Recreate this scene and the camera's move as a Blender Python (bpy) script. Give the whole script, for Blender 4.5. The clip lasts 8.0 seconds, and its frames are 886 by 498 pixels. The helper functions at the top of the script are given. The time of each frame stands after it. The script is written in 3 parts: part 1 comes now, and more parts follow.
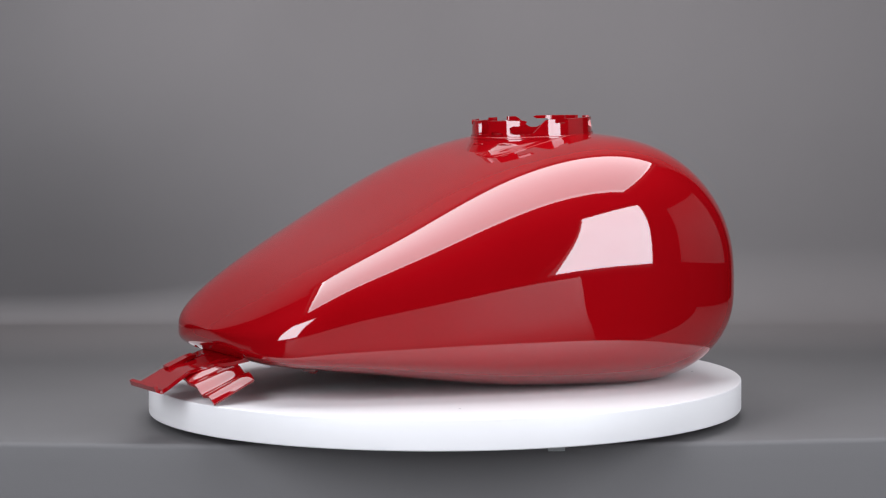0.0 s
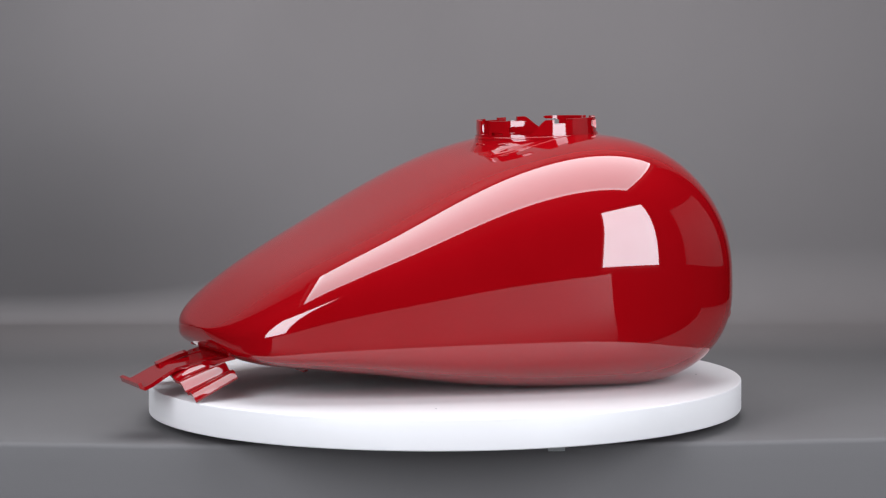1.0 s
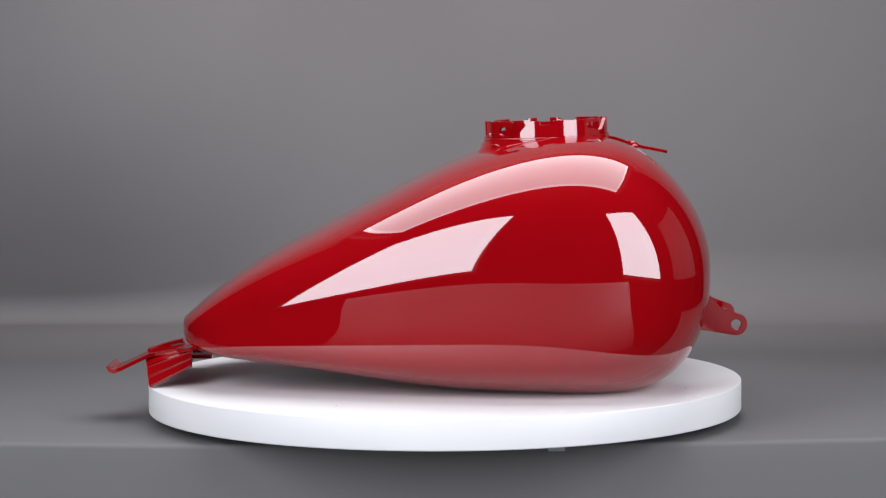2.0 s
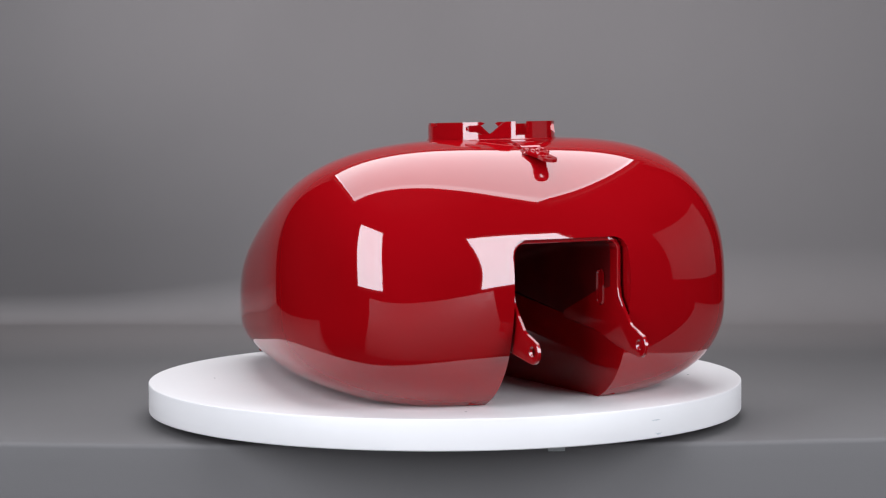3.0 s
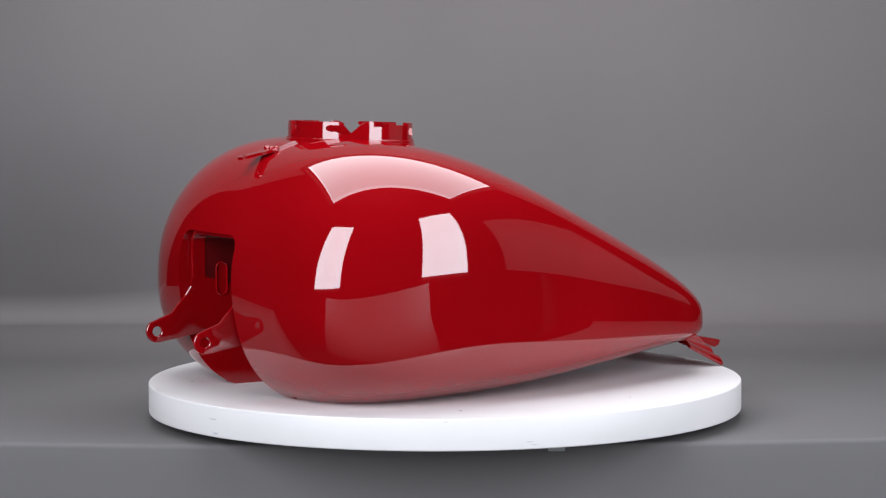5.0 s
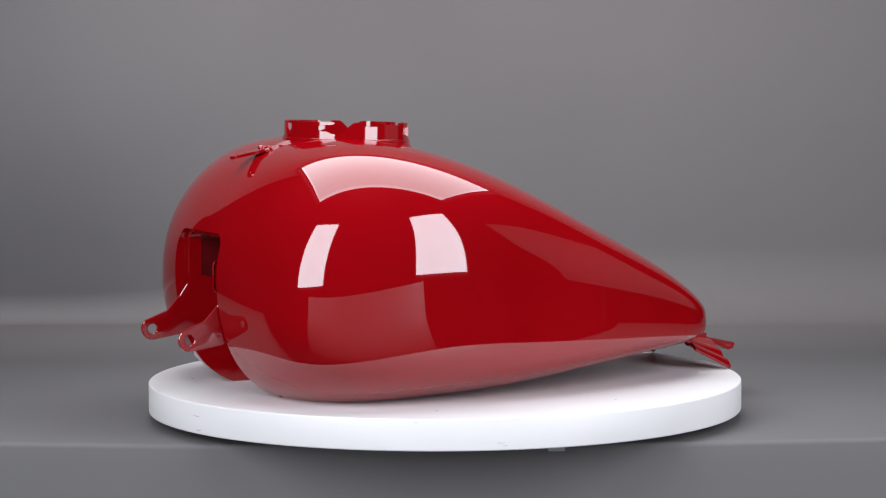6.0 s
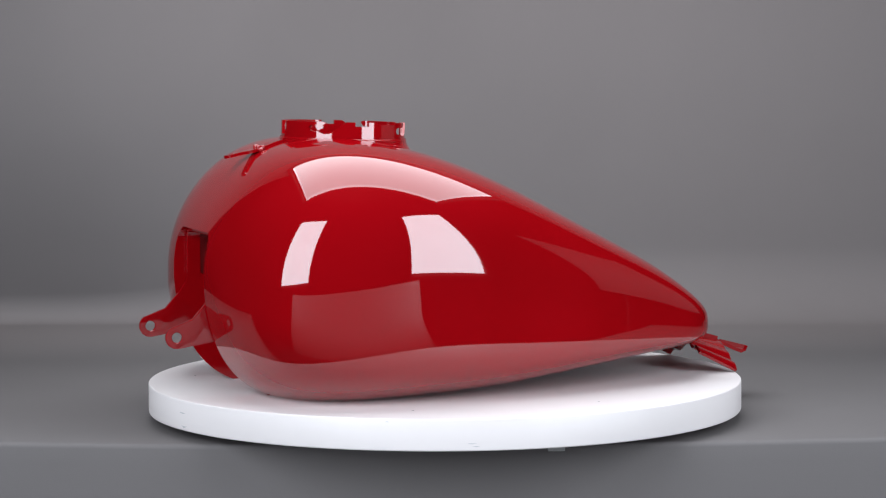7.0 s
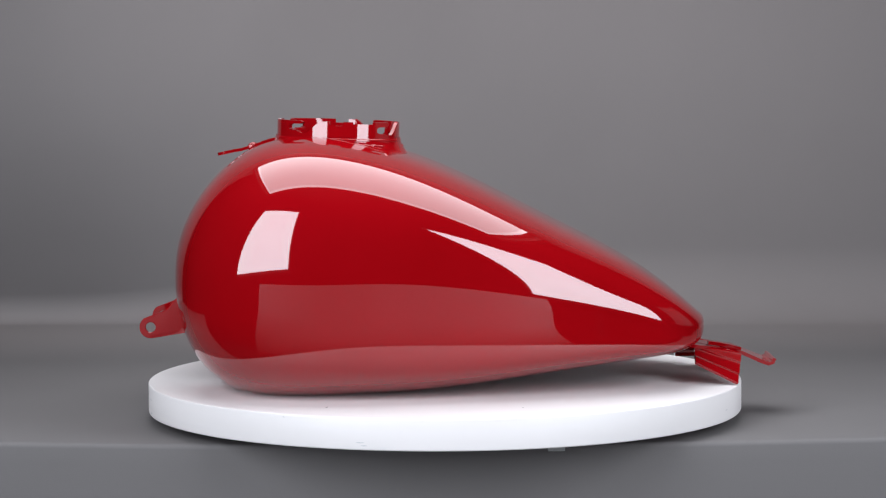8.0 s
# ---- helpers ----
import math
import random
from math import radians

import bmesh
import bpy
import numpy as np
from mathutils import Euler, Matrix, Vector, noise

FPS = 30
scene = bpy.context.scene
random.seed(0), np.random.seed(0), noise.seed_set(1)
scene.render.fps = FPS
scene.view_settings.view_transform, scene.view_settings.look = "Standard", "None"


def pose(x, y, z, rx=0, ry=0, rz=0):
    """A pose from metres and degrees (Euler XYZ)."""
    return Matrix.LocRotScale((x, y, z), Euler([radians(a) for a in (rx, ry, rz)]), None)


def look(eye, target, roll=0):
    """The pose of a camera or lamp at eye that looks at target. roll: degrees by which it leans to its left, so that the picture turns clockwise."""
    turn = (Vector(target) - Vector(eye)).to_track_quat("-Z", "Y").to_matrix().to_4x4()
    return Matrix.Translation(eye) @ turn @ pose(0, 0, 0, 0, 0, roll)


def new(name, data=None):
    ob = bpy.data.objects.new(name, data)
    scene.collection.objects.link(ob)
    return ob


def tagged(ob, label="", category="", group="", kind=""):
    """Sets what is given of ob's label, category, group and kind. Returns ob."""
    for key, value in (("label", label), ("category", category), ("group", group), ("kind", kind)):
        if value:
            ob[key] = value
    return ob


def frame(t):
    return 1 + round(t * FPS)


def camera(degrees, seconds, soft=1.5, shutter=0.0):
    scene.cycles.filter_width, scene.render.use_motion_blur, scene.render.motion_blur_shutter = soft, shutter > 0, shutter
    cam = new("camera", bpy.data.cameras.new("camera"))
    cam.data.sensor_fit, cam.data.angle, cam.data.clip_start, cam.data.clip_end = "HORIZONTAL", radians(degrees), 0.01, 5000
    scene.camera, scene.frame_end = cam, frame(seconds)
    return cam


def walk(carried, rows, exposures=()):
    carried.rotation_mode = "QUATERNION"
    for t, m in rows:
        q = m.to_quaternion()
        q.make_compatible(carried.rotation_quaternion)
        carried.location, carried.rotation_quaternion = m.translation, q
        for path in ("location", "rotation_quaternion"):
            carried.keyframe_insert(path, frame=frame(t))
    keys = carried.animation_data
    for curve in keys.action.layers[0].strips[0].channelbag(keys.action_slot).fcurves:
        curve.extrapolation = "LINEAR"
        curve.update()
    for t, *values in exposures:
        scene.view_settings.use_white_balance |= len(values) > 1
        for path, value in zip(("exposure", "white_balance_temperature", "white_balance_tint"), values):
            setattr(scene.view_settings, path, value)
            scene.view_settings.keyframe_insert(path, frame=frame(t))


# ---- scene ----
# ================= camera =================
R = 0.30            # radius of the turntable disc
Z0 = 0.795          # height of the disc's upper face
cam = camera(20, 8.0, soft=1.25)
EYE = pose(0.0, -8.437 * R, Z0 + 1.092 * R, 90 - 4.475, 0, 0) @ pose(0, 0, 0, 0, 0, -0.31)
walk(cam, [(0.0, EYE), (8.0, EYE)])

# ================= world and lights =================
world = bpy.data.worlds.new("studio_dark")
scene.world = world
world.use_nodes = True
world.node_tree.nodes["Background"].inputs[0].default_value = (0.9, 0.92, 1.0, 1)
world.node_tree.nodes["Background"].inputs[1].default_value = 0.02
scene.view_settings.exposure = 0.0


# ================= materials =================
def material(name, colour, rough=0.5, metal=0.0, coat=0.0, spec=0.5):
    m = bpy.data.materials.new(name)
    m.use_nodes = True
    b = m.node_tree.nodes["Principled BSDF"]
    b.inputs["Base Color"].default_value = (*colour, 1)
    b.inputs["Roughness"].default_value = rough
    b.inputs["Metallic"].default_value = metal
    b.inputs["Coat Weight"].default_value = coat
    b.inputs["Coat Roughness"].default_value = 0.015
    b.inputs["Specular IOR Level"].default_value = spec
    return m


def vary(m, low, high, scale, detail=6.0, bump=0.0, bump_scale=200.0, rough=None):
    """Two scales of colour noise between two colours, with a fine relief."""
    nt = m.node_tree
    b = nt.nodes["Principled BSDF"]
    co = nt.nodes.new("ShaderNodeTexCoord")
    n1 = nt.nodes.new("ShaderNodeTexNoise")
    n1.inputs["Scale"].default_value = scale
    n1.inputs["Detail"].default_value = detail
    ramp = nt.nodes.new("ShaderNodeValToRGB")
    ramp.color_ramp.elements[0].position, ramp.color_ramp.elements[1].position = 0.35, 0.65
    ramp.color_ramp.elements[0].color, ramp.color_ramp.elements[1].color = (*low, 1), (*high, 1)
    nt.links.new(co.outputs["Object"], n1.inputs["Vector"])
    nt.links.new(n1.outputs["Fac"], ramp.inputs["Fac"])
    nt.links.new(ramp.outputs["Color"], b.inputs["Base Color"])
    if bump:
        n2 = nt.nodes.new("ShaderNodeTexNoise")
        n2.inputs["Scale"].default_value = bump_scale
        n2.inputs["Detail"].default_value = 3.0
        bp = nt.nodes.new("ShaderNodeBump")
        bp.inputs["Strength"].default_value = bump
        bp.inputs["Distance"].default_value = 0.001
        nt.links.new(co.outputs["Object"], n2.inputs["Vector"])
        nt.links.new(n2.outputs["Fac"], bp.inputs["Height"])
        nt.links.new(bp.outputs["Normal"], b.inputs["Normal"])
    return m


def glow(name, colour, strength, front=0.0, w=1.0, h=1.0):
    """Light of a diffuser. front: how its light changes towards one long edge; such a one is brighter along its rim."""
    m = bpy.data.materials.new(name)
    m.use_nodes = True
    nt = m.node_tree
    nt.nodes.remove(nt.nodes["Principled BSDF"])
    e = nt.nodes.new("ShaderNodeEmission")
    e.inputs[0].default_value, e.inputs[1].default_value = (*colour, 1), strength
    nt.links.new(e.outputs[0], nt.nodes["Material Output"].inputs[0])

    def math_node(op, a, b):
        k = nt.nodes.new("ShaderNodeMath")
        k.operation = op
        for sock, val in zip(k.inputs, (a, b)):
            if isinstance(val, (int, float)):
                sock.default_value = val
            else:
                nt.links.new(val, sock)
        return k.outputs[0]
    co = nt.nodes.new("ShaderNodeTexCoord")
    sep = nt.nodes.new("ShaderNodeSeparateXYZ")
    nt.links.new(co.outputs["Object"], sep.inputs[0])
    soft = nt.nodes.new("ShaderNodeTexNoise")
    soft.inputs["Scale"].default_value = 3.0
    nt.links.new(co.outputs["Object"], soft.inputs["Vector"])
    base = math_node("ADD", math_node("MULTIPLY", soft.outputs["Fac"], 0.16), 0.92)
    if front:
        near = math_node("SUBTRACT", 0.5, math_node("DIVIDE", sep.outputs[1], h))
        base = math_node("MULTIPLY", base, math_node("ADD", 1.0, math_node("MULTIPLY", near, front)))
        rim = math_node("MAXIMUM", math_node("GREATER_THAN", math_node("ABSOLUTE", sep.outputs[0], 0), w * 0.475), math_node("LESS_THAN", sep.outputs[1], -h * 0.44))
        base = math_node("MULTIPLY", base, math_node("ADD", 1.0, math_node("MULTIPLY", rim, 0.35)))
    nt.links.new(math_node("MULTIPLY", base, strength), e.inputs[1])
    return m


PAINT = vary(material("red_gloss_paint", (0.30, 0.002, 0.006), 0.6, 0.0, 1.0, 0.0),
             (0.242, 0.0011, 0.0030), (0.260, 0.0014, 0.0038), 9.0, bump=0.2, bump_scale=16.0)
PAINT.node_tree.nodes["Principled BSDF"].inputs["Coat IOR"].default_value = 1.70
WHITE = vary(material("white_laminate", (0.82, 0.81, 0.84), 0.45), (0.80, 0.735, 0.735), (0.83, 0.765, 0.765), 7.0)
GREY_PAPER = vary(material("grey_paper", (0.2, 0.19, 0.195), 0.85, spec=0.2), (0.1450, 0.1310, 0.1315), (0.1550, 0.1400, 0.1405), 3.0, bump=0.08, bump_scale=700)
DARK_WALL = vary(material("dark_wall", (0.03, 0.03, 0.032), 0.9), (0.026, 0.026, 0.028), (0.034, 0.034, 0.036), 2.0)
BLACK = vary(material("black_fabric", (0.02, 0.02, 0.02), 0.8), (0.015, 0.015, 0.015), (0.025, 0.025, 0.025), 30.0)
STEEL = vary(material("brushed_steel", (0.5, 0.5, 0.5), 0.35, 1.0), (0.45, 0.45, 0.45), (0.55, 0.55, 0.55), 40.0)
FOAM = vary(material("white_foam", (0.8, 0.8, 0.8), 0.7), (0.50, 0.50, 0.50), (0.54, 0.54, 0.54), 5.0)
GREY_BOARD = vary(material("grey_board", (0.4, 0.4, 0.4), 0.8), (0.22, 0.22, 0.22), (0.25, 0.25, 0.25), 3.0)
# the tank's red with the tunnel's shade put into the colour
SHADED_PAINT = vary(material("shaded_red_paint", (0.09, 0.001, 0.002), 0.5, 0.0, 0.35, 0.2), (0.070, 0.0008, 0.0015), (0.100, 0.0010, 0.0022), 25.0)
TAPE = vary(material("pale_tape", (0.45, 0.44, 0.44), 0.4), (0.42, 0.41, 0.41), (0.48, 0.47, 0.47), 60.0)
SCUFF = vary(material("grey_scuff", (0.45, 0.44, 0.46), 0.6), (0.35, 0.34, 0.36), (0.55, 0.54, 0.56), 60.0)


# ================= mesh helpers =================
def part(name, bm, mat, parent=None, label="", smooth=30.0, recalc=True):
    """Links a bmesh as one mesh object, smooth but for edges sharper than the angle."""
    if recalc:
        bmesh.ops.recalc_face_normals(bm, faces=bm.faces)
    for f in bm.faces:
        f.smooth = smooth > 0
    for e in bm.edges:
        if len(e.link_faces) != 2 or e.calc_face_angle(0) > radians(smooth):
            e.smooth = False
    me = bpy.data.meshes.new(name)
    bm.to_mesh(me)
    bm.free()
    me.materials.append(mat)
    ob = new(name, me)
    ob.parent = parent
    if label:
        tagged(ob, label)
    return ob


def empty(name, label, category, m=None, kind=""):
    ob = tagged(new(name), label, category, "", kind)
    ob.empty_display_size = 0.05
    if m is not None:
        ob.matrix_basis = m
    return ob


def box(bm, lo, hi, bevel=0.0, seg=2):
    g = bmesh.ops.create_cube(bm, size=1.0)
    c = [(a + b) / 2 for a, b in zip(lo, hi)]
    s = [b - a for a, b in zip(lo, hi)]
    for v in g["verts"]:
        v.co = Vector([c[i] + v.co[i] * s[i] for i in range(3)])
    if bevel:
        es = list({e for v in g["verts"] for e in v.link_edges})
        bmesh.ops.bevel(bm, geom=es, offset=bevel, segments=seg, affect="EDGES", profile=0.5)
    return bm


def rounded_lathe(bm, profile, seg=96):
    """A turned solid from (radius, height) pairs, closed at both ends on the axis."""
    rings = []
    for r, z in profile:
        if r < 1e-6:
            rings.append([bm.verts.new((0, 0, z))])
        else:
            rings.append([bm.verts.new((r * math.cos(2 * math.pi * i / seg), r * math.sin(2 * math.pi * i / seg), z)) for i in range(seg)])
    for a, b in zip(rings, rings[1:]):
        for i in range(seg):
            j = (i + 1) % seg
            if len(a) == 1 and len(b) == 1:
                continue
            if len(a) == 1:
                bm.faces.new((a[0], b[i], b[j]))
            elif len(b) == 1:
                bm.faces.new((a[i], b[0], a[j]))
            else:
                bm.faces.new((a[i], b[i], b[j], a[j]))
    return bm


def rod(bm, a, b, r, seg=16):
    a, b = Vector(a), Vector(b)
    d = b - a
    q = d.to_track_quat("Z", "Y").to_matrix().to_4x4()
    bmesh.ops.create_cone(bm, cap_ends=True, segments=seg, radius1=r, radius2=r, depth=d.length,
                          matrix=Matrix.Translation((a + b) / 2) @ q)
    return bm


def plate(bm, outline, t, holes=(), m=None):
    """A flat plate of thickness t in the xz plane from an outline, with round holes (x, z, r)."""
    m = m or Matrix.Identity(4)
    loops = [list(outline)] + [[(x + r * math.cos(2 * math.pi * i / 24), z + r * math.sin(2 * math.pi * i / 24)) for i in range(24)] for x, z, r in holes]
    sides = []
    for s in (-t / 2, t / 2):
        rims, es = [], []
        for lp in loops:
            vs = [bm.verts.new(m @ Vector((x, s, z))) for x, z in lp]
            es += [bm.edges.new((vs[i], vs[(i + 1) % len(vs)])) for i in range(len(vs))]
            rims.append(vs)
        bmesh.ops.triangle_fill(bm, edges=es, use_beauty=True, use_dissolve=False)
        sides.append(rims)
    for a, b in zip(*sides):
        for i in range(len(a)):
            j = (i + 1) % len(a)
            bm.faces.new((a[i], a[j], b[j], b[i]))
    return bm


# ================= the studio =================
def studio():
    TABLE = Z0 - 0.038
    # grey paper sweep: hangs in front with a bowed edge, lies over the table, rises behind it in a cove
    def ease(a):
        a = min(max(a, 0.0), 1.0)
        return a * a * (3 - 2 * a)

    def front(x):
        return -0.207 + 0.0378 * (1 - math.cos(math.pi * min(abs(x), 0.95) / 0.95))

    def side(x):
        return ease((0.08 - x) / 0.62)

    def cove(x):
        return 0.10 - 0.058 * side(x)

    def wall(x, z):
        """The hanging paper: undercut at its foot on one side, with faint folds above."""
        h = z - TABLE
        lean = side(x) * (0.100 * (1 - math.sin(math.pi / 2 * min(max(h / 0.36, 0), 1))) - 0.105)
        fold = 0.006 * noise.noise(Vector((x * 2.3 + z * 1.6, z * 1.1, 3.0))) * ease((h - 0.05) / 0.2)
        return lean + fold
    bm = bmesh.new()
    rows = []
    xs = np.linspace(-0.95, 0.95, 77)
    for z in (0.02, TABLE - 0.02):
        rows.append([(x, front(x), z) for x in xs])
    for a in np.linspace(0, math.pi / 2, 6):
        rows.append([(x, front(x) + 0.005 * (1 - math.cos(a)), TABLE - 0.005 + 0.005 * math.sin(a)) for x in xs])
    for f in np.linspace(0.05, 1, 8):
        rows.append([(x, (front(x) + 0.005) * (1 - f) + (0.90 - cove(x) + wall(x, TABLE)) * f, TABLE) for x in xs])
    for a in np.linspace(0, math.pi / 2, 24)[1:]:
        rows.append([(x, 0.90 - cove(x) * (1 - math.sin(a)) + wall(x, TABLE + cove(x) * (1 - math.cos(a))), TABLE + cove(x) * (1 - math.cos(a))) for x in xs])
    for z in np.linspace(0.125, 2.1, 60):
        rows.append([(x, 0.90 + wall(x, TABLE + z), TABLE + z) for x in xs])
    rows = [[bm.verts.new(p) for p in r] for r in rows]
    for a, b in zip(rows, rows[1:]):
        for i in range(len(xs) - 1):
            bm.faces.new((a[i], a[i + 1], b[i + 1], b[i]))
    sweep = part("backdrop", bm, GREY_PAPER, None, smooth=60)
    tagged(sweep, "seamless mid-grey paper sweep over the table and up the wall", "backdrop", kind="structure")
    # table under the paper
    bm = box(bmesh.new(), (-0.9, -0.115, TABLE - 0.035), (0.9, 0.66, TABLE - 0.004), 0.003)
    table = empty("table", "dark plain studio table under the grey paper", "table")
    part("tabletop", bm, BLACK, table)
    for x in (-0.85, 0.85):
        for y in (-0.08, 0.6):
            part("leg", box(bmesh.new(), (x - 0.025, y - 0.025, 0), (x + 0.025, y + 0.025, TABLE - 0.035), 0.003), STEEL, table)
    bm = box(bmesh.new(), (0.097, -0.2065, TABLE - 0.0065), (0.113, -0.2045, TABLE - 0.0015), 0.0008)
    tape = part("tape_strip", bm, TAPE, None)
    tagged(tape, "small strip of pale tape on the table's front edge", "tape")
    # room
    for name, lo, hi, mat in (("floor", (-3.5, -5, -0.05), (3.5, 3, 0), DARK_WALL), ("ceiling", (-3.5, -5, 3.0), (3.5, 3, 3.1), DARK_WALL),
                              ("wall_north", (-3.5, 3, 0), (3.5, 3.1, 3), DARK_WALL), ("wall_south", (-3.5, -5.1, 0), (3.5, -5, 3), DARK_WALL),
                              ("wall_east", (3.5, -5, 0), (3.6, 3, 3), DARK_WALL), ("wall_west", (-3.6, -5, 0), (-3.5, 3, 3), DARK_WALL)):
        ob = part(name, box(bmesh.new(), lo, hi), mat)
        tagged(ob, {"floor": "dark plain floor of a photo studio"}.get(name, "dark plain studio " + name.split("_")[0]), name.split("_")[0], kind="structure")


def reflector():
    """A white foam board standing on the floor below the camera's view."""
    r = empty("reflector_board", "white foam reflector board standing on the floor", "reflector", pose(0.02, -1.12, 0))
    bm = box(bmesh.new(), (-0.80, -0.01, -0.90), (0.80, 0.01, 0.0), 0.003)
    bm.transform(pose(0, 0, 0.835, 25, 0, 0))
    part("board", bm, FOAM, r)
    for x in (-0.55, 0.55):
        bm = box(bmesh.new(), (x - 0.02, -0.1, 0.0), (x + 0.02, 0.42, 0.025), 0.004)
        part("foot", bm, BLACK, r, "black foot bar")


def side_board():
    """A grey board standing on the floor at the side of the table."""
    r = empty("side_board", "grey painted board held up on two posts beside the table", "board", pose(1.32, 0.05, 0, 0, 0, 102 - 90))
    part("board", box(bmesh.new(), (-0.01, -0.47, 0.87), (0.01, 0.47, 1.58), 0.003), GREY_BOARD, r)
    for y in (-0.3, 0.3):
        part("post", rod(bmesh.new(), (0.02, y, 0.02), (0.02, y, 1.2), 0.011), BLACK, r, "thin black post")
        part("foot", box(bmesh.new(), (-0.15, y - 0.02, 0.0), (0.15, y + 0.02, 0.03), 0.004), BLACK, r, "black foot bar")


COOL = (0.87, 0.965, 1.05)


def softbox(centre, target, w, h, strength, label, colour=(1.0, 0.97, 0.99), hang=False, front=0.0, lip=0.03):
    """A lit softbox facing a target; its diffuser is recessed in a black fabric case."""
    m = look(centre, target)
    s = empty("softbox", label, "studio light", m)
    bm = bmesh.new()
    vs = [bm.verts.new((x * w / 2, y * h / 2, 0)) for x, y in ((-1, -1), (1, -1), (1, 1), (-1, 1))]
    bm.faces.new(vs[::1])
    part("diffuser", bm, glow("softbox_light", colour, strength, front, w, h), s, "glowing white diffuser", smooth=0)
    bm = bmesh.new()
    k = 0.35
    a = [bm.verts.new((x * (w / 2 + 0.02), y * (h / 2 + 0.02), -lip)) for x, y in ((-1, -1), (1, -1), (1, 1), (-1, 1))]
    b = [bm.verts.new((x * w / 2 * k, y * h / 2 * k, 0.30)) for x, y in ((-1, -1), (1, -1), (1, 1), (-1, 1))]
    c = [bm.verts.new((x * (w / 2 + 0.001), y * (h / 2 + 0.001), -lip)) for x, y in ((-1, -1), (1, -1), (1, 1), (-1, 1))]
    d = [bm.verts.new((x * (w / 2 + 0.001), y * (h / 2 + 0.001), 0.004)) for x, y in ((-1, -1), (1, -1), (1, 1), (-1, 1))]
    for i in range(4):
        j = (i + 1) % 4
        bm.faces.new((a[i], a[j], b[j], b[i]))
        bm.faces.new((a[i], a[j], c[j], c[i]))
        bm.faces.new((c[i], c[j], d[j], d[i]))
    bm.faces.new(b)
    part("case", bm, BLACK, s, "black fabric case", smooth=0)
    inv = m.inverted()
    back = m @ Vector((0, 0, 0.30))
    bm = bmesh.new()
    if hang:
        rod(bm, inv @ back, inv @ Vector((back.x, back.y, 3.0)), 0.018)
        part("hanging_pole", bm, STEEL, s, "steel pole from the ceiling")
        return s
    foot = Vector((back.x, back.y, 0.0))
    rod(bm, inv @ (back + Vector((0, 0, 0.05))), inv @ foot, 0.016)
    part("pole", bm, BLACK, s, "black stand pole")
    for k in range(3):
        a = radians(120 * k + 20)
        bm = rod(bmesh.new(), inv @ (foot + Vector((0, 0, 0.35))), inv @ (foot + Vector((0.4 * math.cos(a), 0.4 * math.sin(a), 0.012))), 0.011)
        part("leg", bm, BLACK, s)
    return s


studio()
reflector()
# overhead bank, and two tall boxes beside the camera
softbox((0.005, 0.042, Z0 + 0.75), (0.005, 0.042, Z0), 0.99, 0.68, 4.7, "large overhead softbox with glowing white diffuser", (0.90, 0.965, 1.015), hang=True, front=-0.10)
softbox((-0.862, -1.242, Z0 + 0.720), (-0.112, -0.242, Z0 + 0.720), 0.75, 1.25, 9.6, "tall softbox with white diffuser standing beside the camera", COOL)
softbox((1.053, -1.036, Z0 + 0.605), (0.083, -0.246, Z0 + 0.605), 0.63, 1.09, 9.6, "tall narrow softbox with white diffuser beside the camera", COOL)
# added strip lamp, out of view, that brightens the upper backdrop
softbox((0.05, 0.27, 2.0), (0.10, 0.90, 1.15), 0.8, 0.2, 22.5, "unseen strip softbox added above to brighten the backdrop", hang=True)
side_board()


# ================= turntable =================
RIM = 0.2987       # radius of the disc's rim


